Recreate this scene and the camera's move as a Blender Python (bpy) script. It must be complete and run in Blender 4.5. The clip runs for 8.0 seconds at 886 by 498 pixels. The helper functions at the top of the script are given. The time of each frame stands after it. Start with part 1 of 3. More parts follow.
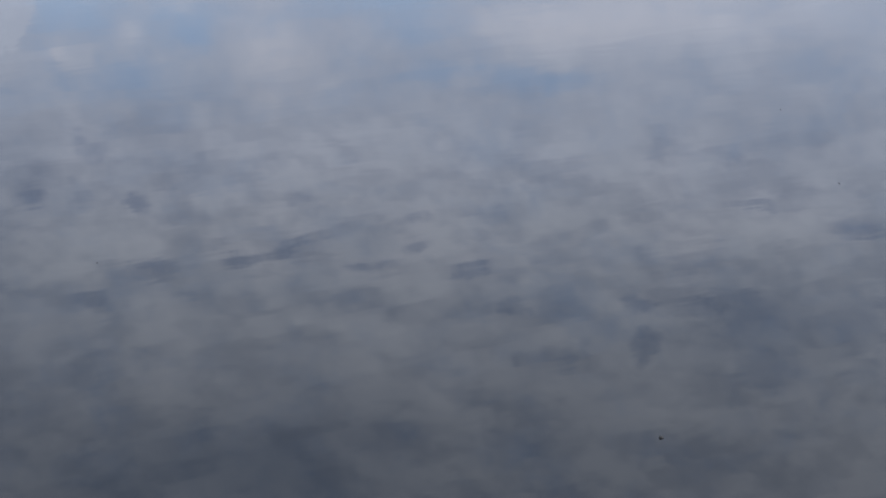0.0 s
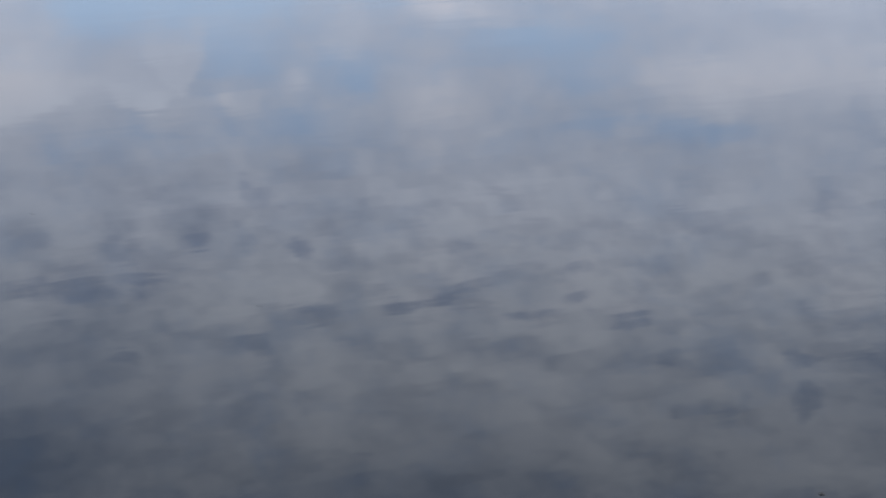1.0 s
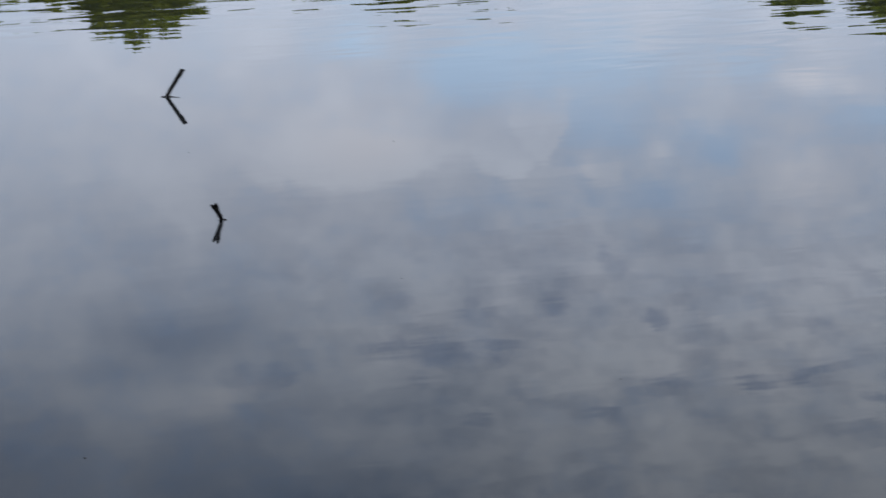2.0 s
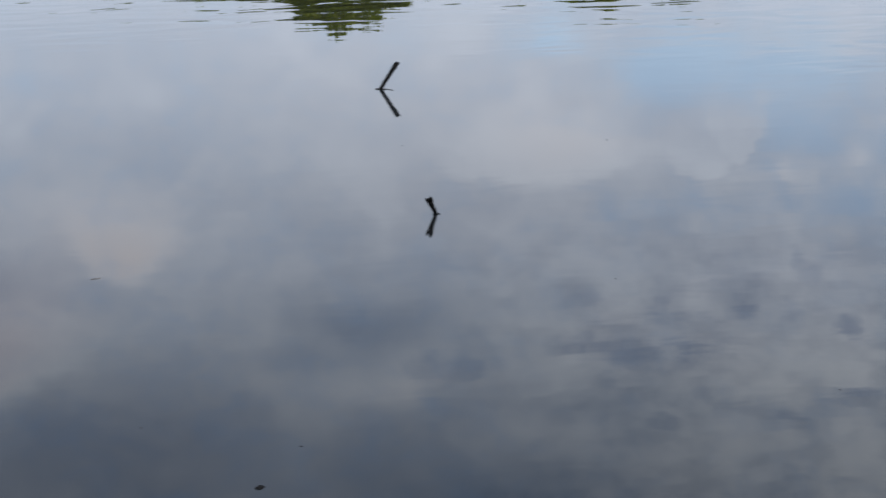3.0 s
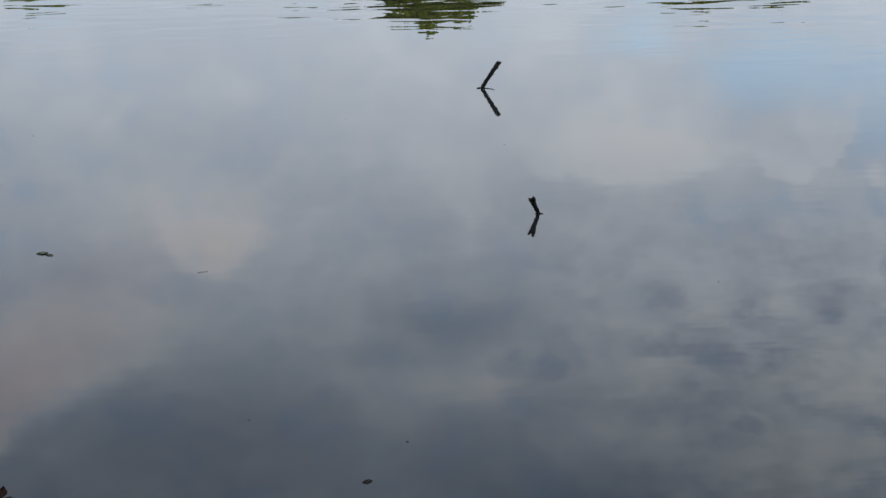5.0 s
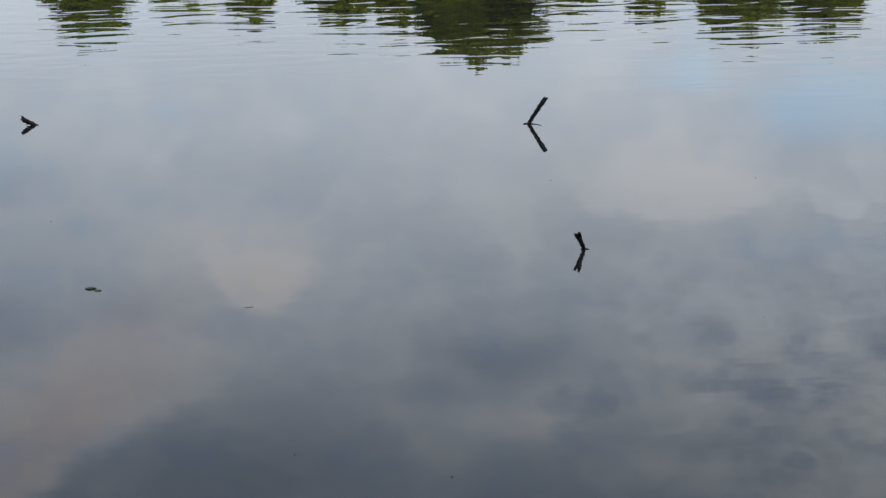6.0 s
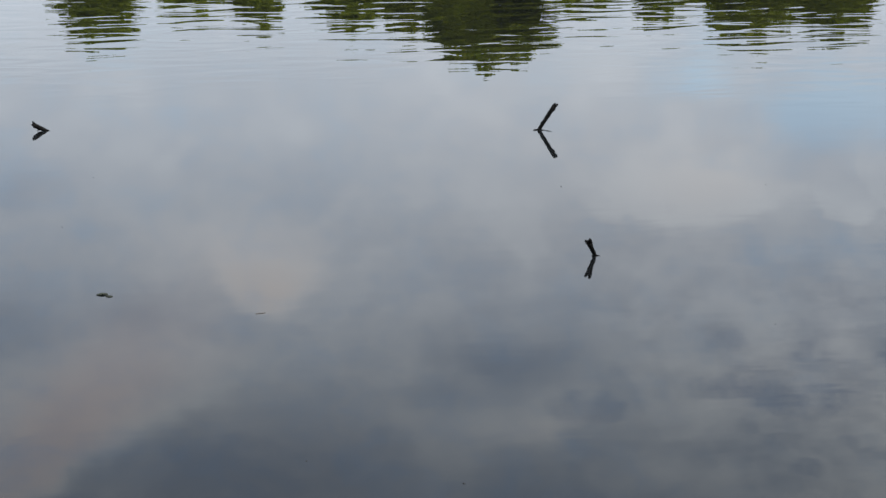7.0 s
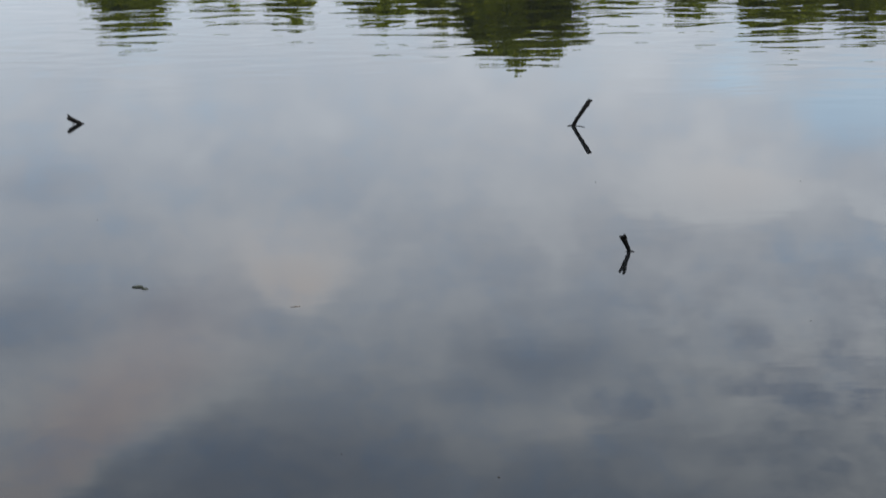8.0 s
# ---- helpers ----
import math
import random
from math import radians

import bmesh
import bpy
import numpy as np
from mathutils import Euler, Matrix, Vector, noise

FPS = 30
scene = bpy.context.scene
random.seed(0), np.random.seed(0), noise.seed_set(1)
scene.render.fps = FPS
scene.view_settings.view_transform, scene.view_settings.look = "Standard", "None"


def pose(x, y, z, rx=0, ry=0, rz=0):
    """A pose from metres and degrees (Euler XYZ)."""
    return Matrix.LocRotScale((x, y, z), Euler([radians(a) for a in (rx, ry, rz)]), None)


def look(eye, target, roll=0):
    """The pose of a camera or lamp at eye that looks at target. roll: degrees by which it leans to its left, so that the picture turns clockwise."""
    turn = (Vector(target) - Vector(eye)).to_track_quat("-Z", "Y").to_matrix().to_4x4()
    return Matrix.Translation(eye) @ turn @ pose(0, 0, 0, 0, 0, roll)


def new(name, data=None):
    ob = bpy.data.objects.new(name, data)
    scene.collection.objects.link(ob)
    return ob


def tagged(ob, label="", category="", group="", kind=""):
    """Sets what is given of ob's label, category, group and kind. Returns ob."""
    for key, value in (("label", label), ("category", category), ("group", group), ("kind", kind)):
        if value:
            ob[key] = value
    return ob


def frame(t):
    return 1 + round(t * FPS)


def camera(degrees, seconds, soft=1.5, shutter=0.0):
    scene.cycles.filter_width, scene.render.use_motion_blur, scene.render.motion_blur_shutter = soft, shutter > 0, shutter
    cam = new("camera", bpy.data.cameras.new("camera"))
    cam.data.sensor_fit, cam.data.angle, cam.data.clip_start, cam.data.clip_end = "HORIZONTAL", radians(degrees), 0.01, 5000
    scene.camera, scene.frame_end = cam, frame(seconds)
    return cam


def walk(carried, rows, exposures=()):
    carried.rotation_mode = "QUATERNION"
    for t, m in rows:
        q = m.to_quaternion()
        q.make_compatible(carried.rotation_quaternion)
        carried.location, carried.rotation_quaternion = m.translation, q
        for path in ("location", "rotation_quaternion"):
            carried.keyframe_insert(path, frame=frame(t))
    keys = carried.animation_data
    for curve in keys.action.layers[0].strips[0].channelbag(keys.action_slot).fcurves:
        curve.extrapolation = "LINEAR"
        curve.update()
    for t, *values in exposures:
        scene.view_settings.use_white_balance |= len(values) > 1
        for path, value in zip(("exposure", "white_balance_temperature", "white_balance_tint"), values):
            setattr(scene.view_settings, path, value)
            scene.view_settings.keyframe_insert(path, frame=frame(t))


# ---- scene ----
# ---- camera and walk: seconds, heading to the right, tilt down, lean (degrees), place ----
cam = camera(25.0, 8.0, soft=1.5, shutter=0.4)
PATH = [
    (0, 31.85, 19.50, 0.80, 0.065, -0.012, 1.655),
    (0.3, 31.40, 18.90, 0.96, 0.065, -0.012, 1.655),
    (0.5, 30.80, 18.39, 0.79, 0.065, -0.012, 1.654),
    (0.7, 30.36, 18.25, 0.64, 0.065, -0.012, 1.654),
    (0.9, 28.35, 18.18, 0.38, 0.066, -0.012, 1.653),
    (1, 26.98, 18.14, 0.23, 0.066, -0.012, 1.653),
    (1.3, 24.06, 17.74, 0.26, 0.066, -0.012, 1.653),
    (1.5, 21.36, 17.19, -0.50, 0.066, -0.012, 1.652),
    (1.6, 19.91, 16.91, -0.63, 0.066, -0.012, 1.651),
    (1.7, 18.51, 16.74, -0.87, 0.066, -0.012, 1.651),
    (1.8, 17.00, 16.35, -0.50, 0.064, -0.010, 1.655),
    (1.9, 16.65, 16.11, -0.12, 0.063, -0.008, 1.660),
    (2, 16.30, 16.10, -0.74, 0.049, -0.003, 1.661),
    (2.1, 15.37, 15.88, -0.48, 0.048, -0.003, 1.658),
    (2.2, 15.04, 15.84, -0.23, 0.046, -0.003, 1.655),
    (3.3, 9.55, 16.18, -0.26, -0.027, 0.041, 1.665),
    (3.4, 9.49, 16.09, -0.10, -0.029, 0.042, 1.661),
    (3.5, 9.24, 15.99, 0.01, -0.032, 0.043, 1.658),
    (3.6, 9.40, 16.22, -0.03, -0.035, 0.041, 1.651),
    (3.7, 9.20, 16.44, -0.05, -0.039, 0.041, 1.657),
    (3.8, 8.99, 16.48, -0.11, -0.043, 0.040, 1.662),
    (3.9, 8.83, 16.45, -0.15, -0.047, 0.040, 1.667),
    (4, 8.56, 16.40, -0.19, -0.051, 0.040, 1.672),
    (4.1, 8.49, 16.40, -0.03, -0.051, 0.036, 1.672),
    (4.2, 8.53, 16.33, 0.10, -0.051, 0.033, 1.673),
    (5.3, 7.37, 16.23, -0.10, -0.074, -0.004, 1.677),
    (5.4, 7.01, 16.14, -0.10, -0.067, -0.006, 1.677),
    (5.5, 6.82, 15.81, -0.21, -0.061, -0.008, 1.677),
    (5.6, 6.65, 15.78, -0.10, -0.060, -0.008, 1.679),
    (5.7, 6.94, 15.64, -0.09, -0.059, -0.009, 1.680),
    (5.8, 6.80, 15.38, -0.12, -0.059, -0.009, 1.681),
    (5.9, 6.71, 15.26, -0.22, -0.059, -0.010, 1.681),
    (6, 6.57, 15.21, -0.38, -0.060, -0.011, 1.681),
    (6.1, 6.50, 15.34, -0.26, -0.060, -0.012, 1.682),
    (6.2, 6.76, 15.30, -0.25, -0.061, -0.013, 1.683),
    (6.3, 6.76, 15.14, -0.28, -0.063, -0.013, 1.685),
    (6.4, 6.73, 15.05, -0.35, -0.064, -0.014, 1.686),
    (6.5, 6.66, 15.09, -0.46, -0.066, -0.015, 1.687),
    (6.6, 6.66, 15.10, -0.28, -0.065, -0.015, 1.687),
    (6.7, 6.62, 15.12, -0.21, -0.066, -0.015, 1.687),
    (6.8, 6.52, 15.08, -0.20, -0.066, -0.015, 1.687),
    (6.9, 6.42, 15.07, -0.23, -0.068, -0.014, 1.687),
    (7, 6.34, 15.07, -0.37, -0.070, -0.014, 1.687),
    (7.1, 6.11, 15.07, -0.18, -0.069, -0.015, 1.685),
    (7.2, 5.95, 14.88, -0.08, -0.069, -0.017, 1.683),
    (7.3, 5.85, 15.12, -0.03, -0.070, -0.018, 1.681),
    (7.4, 5.73, 15.33, -0.04, -0.072, -0.018, 1.680),
    (7.5, 5.77, 15.30, -0.12, -0.075, -0.019, 1.678),
    (7.6, 5.80, 15.35, 0.03, -0.075, -0.020, 1.679),
    (7.7, 5.66, 15.28, 0.06, -0.076, -0.020, 1.679),
    (7.8, 5.58, 15.34, 0.05, -0.079, -0.020, 1.680),
    (7.9, 5.53, 15.40, -0.00, -0.082, -0.019, 1.681),
    (8, 5.47, 15.16, -0.24, -0.087, -0.018, 1.682),
]
walk(cam, [(t, pose(x, y, z, 90 - tilt, 0, -head) @ pose(0, 0, 0, 0, 0, lean))
           for t, head, tilt, lean, x, y, z in PATH],
     exposures=[(0, 0.92, 6020, 16), (1.9, 0.93, 6130, 14), (3.5, 0.96, 6270, 12), (5.5, 0.92, 6500, 10), (8, 0.93, 6560, 10)])


# ---- node helpers ----
class Nodes:
    """Short calls to build a node tree."""

    def __init__(self, tree):
        self.tree = tree

    def add(self, kind, **settings):
        n = self.tree.nodes.new(kind)
        for key, value in settings.items():
            setattr(n, key, value)
        return n

    def link(self, a, b):
        self.tree.links.new(a, b)

    def put(self, socket, value):
        if isinstance(value, bpy.types.NodeSocket):
            self.link(value, socket)
        else:
            socket.default_value = value

    def math(self, op, a, b=None, c=None, clamp=False):
        n = self.add("ShaderNodeMath", operation=op, use_clamp=clamp)
        for s, v in zip(n.inputs, (a, b, c)):
            if v is not None:
                self.put(s, v)
        return n.outputs[0]

    def vec(self, op, a, b=None):
        n = self.add("ShaderNodeVectorMath", operation=op)
        self.put(n.inputs[0], a)
        if b is not None:
            self.put(n.inputs[1], b)
        return n.outputs[1] if op in ("DOT_PRODUCT", "LENGTH") else n.outputs[0]

    def noise(self, where, scale, detail=2.0, rough=0.5, distortion=0.0, colour=False):
        n = self.add("ShaderNodeTexNoise")
        self.put(n.inputs["Vector"], where)
        n.inputs["Scale"].default_value = scale
        n.inputs["Detail"].default_value = detail
        n.inputs["Roughness"].default_value = rough
        n.inputs["Distortion"].default_value = distortion
        return n.outputs["Color" if colour else "Fac"]

    def span(self, value, a, b, lo=0.0, hi=1.0, smooth=True):
        n = self.add("ShaderNodeMapRange", interpolation_type="SMOOTHSTEP" if smooth else "LINEAR")
        self.put(n.inputs["Value"], value)
        for key, v in (("From Min", a), ("From Max", b), ("To Min", lo), ("To Max", hi)):
            self.put(n.inputs[key], v)
        return n.outputs["Result"]

    def mix(self, fac, a, b):
        n = self.add("ShaderNodeMix", data_type="RGBA")
        self.put(n.inputs["Factor"], fac)
        self.put(n.inputs["A"], a if isinstance(a, bpy.types.NodeSocket) else (*a, 1))
        self.put(n.inputs["B"], b if isinstance(b, bpy.types.NodeSocket) else (*b, 1))
        return n.outputs["Result"]


# ---- world: broken cloud over blue sky ----
SUN_EL, SUN_AZ = 50.0, 150.0
world = bpy.data.worlds.new("sky")
scene.world = world
world.use_nodes = True
world.node_tree.nodes.clear()
w = Nodes(world.node_tree)
sky = w.add("ShaderNodeTexSky", sky_type="NISHITA", sun_disc=False, sun_elevation=radians(SUN_EL),
            sun_rotation=radians(SUN_AZ), air_density=1.0, dust_density=1.0)
way = w.add("ShaderNodeTexCoord").outputs["Generated"]
axes = w.add("ShaderNodeSeparateXYZ")
w.link(way, axes.inputs[0])
DEG = 180 / math.pi
true_bearing = w.math("MULTIPLY", w.math("ARCTAN2", axes.outputs[0], axes.outputs[1]), DEG)
true_height = w.math("MULTIPLY", w.math("ARCSINE", axes.outputs[2]), DEG)
plain = w.add("ShaderNodeCombineXYZ")
w.link(true_bearing, plain.inputs[0])
w.link(true_height, plain.inputs[1])


def stirred(scale, detail, across, up):
    """Bearing and elevation with billowing edges."""
    stir = w.vec("SUBTRACT", w.noise(way, scale, detail, 0.6, colour=True), (0.5, 0.5, 0.5))
    at = w.vec("ADD", plain.outputs[0], w.vec("MULTIPLY", stir, (across, up, 0.0)))
    both = w.add("ShaderNodeSeparateXYZ")
    w.link(at, both.inputs[0])
    return both.outputs[0], both.outputs[1]


def total(at, patches, crisp=False):
    """The sum of oval patches: bearing, elevation, half width, half height, amount, lean (all in degrees)."""
    out = 0.0
    for az, el, wide, tall, amount, *lean in patches:
        # the sum so far rides along in z, scaled away, so that the patches are worked out one by one
        c = w.add("ShaderNodeCombineXYZ")
        for socket, value in zip(c.inputs, (*at, out)):
            w.put(socket, value)
        m = w.add("ShaderNodeMapping", vector_type="TEXTURE")
        w.link(c.outputs[0], m.inputs["Vector"])
        m.inputs["Location"].default_value = (az, el, 0)
        m.inputs["Rotation"].default_value = (0, 0, radians(lean[0] if lean else 0))
        m.inputs["Scale"].default_value = (wide, tall, 1e5)
        r = w.vec("DOT_PRODUCT", m.outputs[0], m.outputs[0])
        fall = w.span(w.math("ADD", r, ragged), 2.3, -0.7) if crisp else w.math("POWER", 1 / math.e, r)
        out = w.math("MULTIPLY_ADD", fall, amount, out)
    return out


def tip(az, el, bow, rise, soft):
    """A sunlit cloud head with a rounded point at its foot, which fades out above."""
    d = w.math("SUBTRACT", fine_bearing, az)
    depth = w.math("SUBTRACT", w.math("MULTIPLY_ADD", w.math("MULTIPLY", d, d), -bow, el), fine_height)
    return w.math("MULTIPLY", w.span(depth, -0.06, soft), w.span(fine_height, el - rise, el - 0.1 * rise))


bearing, height = loose = stirred(14.0, 5.0, 2.4, 1.5)
fine_bearing, fine_height = fine = stirred(26.0, 5.0, 2.2, 1.0)
ragged = w.math("MULTIPLY", w.math("SUBTRACT", w.noise(w.vec("MULTIPLY", way, (1.0, 1.0, 1.6)), 70.0, 4.0, 0.65), 0.5), 6.0)
# clear sky between the clouds, slate undersides, sunlit heads
CLEAR = [(17.4, 11.1, 2.0, 0.9, 0.85), (13.5, 10.2, 0.9, 0.6, 0.8), (20.9, 10.9, 2.2, 0.9, 0.8), (20.9, 12.7, 1.2, 0.9, 0.75),
         (24.0, 13.0, 1.4, 0.7, 0.6), (24.5, 13.6, 0.5, 0.3, 0.4), (22.7, 14.7, 1.8, 0.6, 0.55), (19.4, 15.0, 2.0, 0.5, 0.35),
         (29.7, 12.3, 2.0, 0.6, 0.65), (34.6, 14.5, 2.4, 0.32, 0.6, 3.0), (31.4, 14.6, 1.0, 0.3, 0.4), (28.5, 15.2, 1.3, 0.4, 0.4),
         (30.9, 13.4, 1.0, 0.6, 0.5), (16.4, 15.2, 1.6, 0.5, 0.35), (25.2, 10.9, 1.6, 0.6, 0.5)]
SLATE = [(8.8, 18.35, 2.4, 0.85, 0.62), (6.6, 19.3, 1.8, 0.45, 0.25), (12.5, 23.8, 4.6, 1.8, 0.85), (8.3, 22.8, 2.2, 1.0, 0.22), (9.0, 21.5, 7.0, 1.2, 0.14), (25.0, 25.6, 6.0, 1.3, 0.55),
         (-6.3, 12.9, 1.5, 0.7, 0.22), (41.5, 21.5, 2.6, 1.3, 0.35), (37.0, 25.2, 4.0, 1.0, 0.15), (-7.2, 17.0, 2.2, 1.2, 0.35),
         (-2.6, 16.8, 1.6, 0.6, 0.22), (31.0, 17.5, 6.0, 1.6, -0.25), (13.5, 16.4, 3.5, 1.0, -0.1),
         (16.3, 20.7, 2.4, 0.9, 0.36), (9.5, 21.3, 3.0, 0.9, 0.14), (14.5, 19.7, 4.0, 1.0, 0.16), (11.0, 20.4, 2.4, 0.7, 0.10),
         (14.7, 17.3, 0.75, 0.75, 0.26), (17.2, 17.3, 0.55, 0.80, 0.24), (19.5, 17.4, 0.70, 0.65, 0.24)]
SUNLIT = [(0.2, 15.1, 2.4, 0.8, 0.38), (9.5, 11.8, 4.5, 1.8, 0.22), (11.0, 14.6, 5.0, 1.2, 0.15), (14.0, 13.0, 2.2, 0.9, 0.55), (26.8, 14.0, 1.1, 1.2, 0.5), (37.5, 12.8, 4.0, 0.8, 0.45),
          (27.3, 11.35, 0.9, 0.3, 0.75), (9.8, 20.0, 1.8, 0.35, 0.3, -8.0), (33.8, 13.1, 2.2, 0.6, 0.35), (22.4, 13.4, 0.4, 0.25, 0.4),
          (20.3, 13.9, 0.5, 0.25, 0.4)]
clear, slate, sunlit = total(loose, CLEAR), total(loose, SLATE), total(loose, SUNLIT)
# heaped heads that end in crisp points
heart = w.math("MULTIPLY", tip(1.25, 17.2, 0.40, 4.0, 0.9), total(loose, [(1.0, 16.4, 2.0, 1.5, 1.25)]))
sunlit = w.math("MULTIPLY_ADD", heart, 1.15, sunlit)
points = 0.0
for az, el, bow, rise, soft in ((19.2, 13.7, 1.6, 2.4, 0.15), (18.0, 14.35, 0.7, 2.0, 0.18), (13.8, 14.5, 0.12, 2.2, 0.2), (21.2, 14.4, 0.9, 1.2, 0.4),
                                (11.3, 14.5, 0.8, 1.3, 0.4), (9.0, 15.7, 0.9, 1.2, 0.5), (12.0, 16.0, 0.7, 1.2, 0.5)):
    points = w.math("MAXIMUM", points, tip(az, el, bow, rise, soft))
# the dark bank of cloud with a crisp slanting edge, its rosy neighbour, and the step below the white deck
aslant = w.math("MULTIPLY_ADD", w.math("ADD", fine_bearing, 2.3), 0.45, w.math("MULTIPLY", w.math("SUBTRACT", fine_height, 19.8), 0.865))
bank = w.math("MULTIPLY", w.span(aslant, -0.4, 0.5), w.span(height, 17.4, 21.4, 0.08, 1.0))
bank = w.math("MULTIPLY", bank, w.span(bearing, 1.0, 9.5, 1.0, 0.0))
rosy = w.math("MULTIPLY", total(loose, [(-5.2, 19.7, 4.4, 1.5, 1.0, -36.0)]), w.span(aslant, 0.15, -0.35))
deck = w.math("MULTIPLY", w.span(height, 13.7, 14.8), total(loose, [(14.5, 15.0, 6.0, 3.0, 1.0)]))
# small dark gaps and pale streaks in the dappled cloud
FLECKS = [(14.8, 17.65, 0.42, 0.26, 0.55), (17.3, 17.6, 0.28, 0.34, 0.5), (19.5, 17.85, 0.42, 0.26, 0.7), (22.8, 18.1, 0.46, 0.22, 1.0),
          (15.9, 19.05, 1.70, 0.32, 0.9, 3.0), (18.1, 18.8, 0.80, 0.15, 0.7, 4.0), (21.2, 16.6, 0.27, 0.35, 0.5), (22.9, 20.0, 0.85, 0.19, 0.6),
          (25.8, 19.7, 0.61, 0.17, 0.9, -8.0), (27.5, 19.4, 0.85, 0.14, 0.7, -12.0), (29.8, 20.0, 0.76, 0.15, 0.8, -6.0), (31.0, 19.4, 0.42, 0.16, 0.8, -14.0),
          (31.0, 18.6, 0.34, 0.16, 0.8), (15.6, 19.9, 0.34, 0.24, 0.55), (17.2, 21.1, 0.43, 0.20, 0.6), (21.2, 20.8, 0.50, 0.22, 0.6)]
SPOTS = [(32.7, 20.15, 0.50, 0.20, 1.3), (34.0, 21.1, 0.44, 0.24, 0.8), (37.8, 20.9, 0.55, 0.20, 0.9), (39.7, 20.9, 0.68, 0.16, 0.6),
         (38.0, 22.0, 0.42, 0.50, 1.1), (35.3, 22.5, 0.66, 0.24, 0.6), (41.0, 21.0, 0.94, 0.60, 0.6), (41.9, 22.5, 0.86, 0.60, 0.55),
         (44.6, 20.9, 0.90, 0.80, 0.45), (27.4, 18.0, 0.42, 0.26, 0.5), (41.3, 17.9, 1.00, 0.13, 0.6), (44.4, 18.4, 0.70, 0.16, 0.6),
         (23.2, 19.8, 0.76, 0.15, 0.5), (29.3, 21.0, 1.30, 0.34, 0.5), (18.5, 20.3, 0.40, 0.24, 0.6, 25.0), (10.7, 19.7, 0.90, 0.38, 0.75)]
PALE = [(28.7, 21.7, 1.6, 0.28, 0.6), (42.3, 18.6, 1.7, 0.22, 0.4), (33.2, 19.2, 1.0, 0.45, 0.35), (13.2, 20.9, 1.5, 0.40, 0.25)]
flecks = w.math("ADD", total(fine, FLECKS, True), total(fine, SPOTS, True))
pale = total(fine, PALE)
puff = w.noise(way, 16.0, 6.0, 0.6)
flock = w.noise(w.vec("MULTIPLY", way, (1.0, 1.0, 2.3)), 34.0, 4.0, 0.6)
dappled = w.math("MULTIPLY", w.span(bearing, 9.0, 17.0), w.span(height, 14.0, 17.5))
wisp = w.noise(w.vec("MULTIPLY", way, (1.0, 1.0, 1.8)), 34.0, 5.0, 0.62, 0.3)
billow = w.span(w.noise(w.vec("MULTIPLY", way, (1.0, 1.0, 1.6)), 21.0, 6.0, 0.56, 0.5), 0.43, 0.57)
thick = w.math("MULTIPLY_ADD", w.math("SUBTRACT", wisp, 0.5), 1.3, w.math("SUBTRACT", 1.0, clear))
thick = w.math("MULTIPLY_ADD", w.math("SUBTRACT", puff, 0.5), 1.0, thick)
thick = w.math("MULTIPLY_ADD", points, 0.45, thick)
cover = w.span(thick, 0.10, 1.15, 0.29, 1.0)
shade = w.math("MULTIPLY_ADD", w.math("SUBTRACT", 0.5, puff), 0.72, slate)
shade = w.math("MULTIPLY_ADD", bank, 0.70, shade)
shade = w.math("MULTIPLY_ADD", rosy, -0.10, shade)
shade = w.math("MULTIPLY_ADD", deck, 0.16, shade)
shade = w.math("MULTIPLY_ADD", flecks, 0.32, shade)
shade = w.math("MULTIPLY_ADD", pale, -0.25, shade)
shade = w.math("MULTIPLY_ADD", points, -0.22, shade)
shade = w.math("ADD", shade, w.math("MULTIPLY", dappled, w.span(flock, 0.62, 0.32, -0.20, 0.18)))
shade = w.math("MULTIPLY_ADD", w.math("SUBTRACT", 0.5, wisp), 0.42, shade)
uneven = w.math("MULTIPLY", w.span(height, 12.5, 17.0, 0.08, 0.17), w.span(bearing, 3.0, 13.0, 0.6, 1.0))
shade = w.math("MULTIPLY_ADD", w.math("SUBTRACT", 0.5, billow), uneven, shade)
shade = w.math("MULTIPLY_ADD", sunlit, -0.55, shade)
cloud = w.mix(w.span(shade, -0.4, 1.0, smooth=False), (5.2, 5.65, 6.1), (1.42, 1.86, 2.66))
cloud = w.mix(w.math("MULTIPLY", sunlit, 0.45, clamp=True), cloud, (6.1, 5.65, 5.35))
cloud = w.mix(w.math("MULTIPLY", rosy, 0.6), cloud, (4.45, 3.85, 4.0))
cloud = w.mix(w.math("MULTIPLY", slate, 0.45, clamp=True), cloud, (1.75, 2.45, 3.5))
cloud = w.mix(w.math("MULTIPLY", flecks, 0.40, clamp=True), cloud, (1.75, 2.42, 3.65))
haze = w.math("MULTIPLY", w.span(height, 8.0, 13.0, 0.98, 1.0), w.span(height, 19.0, 25.0, 1.0, 0.82))
cloud = w.vec("MULTIPLY", cloud, haze)
cloud = w.vec("MULTIPLY", cloud, w.mix(w.span(height, 16.0, 20.0), (1.0, 1.0, 1.01), (1.015, 1.0, 0.975)))
back = w.add("ShaderNodeBackground")
w.link(w.mix(cover, w.vec("MULTIPLY", sky.outputs[0], (1.38, 1.32, 1.22)), cloud), back.inputs["Color"])
back.inputs["Strength"].default_value = 0.15
w.link(back.outputs[0], w.add("ShaderNodeOutputWorld").inputs["Surface"])

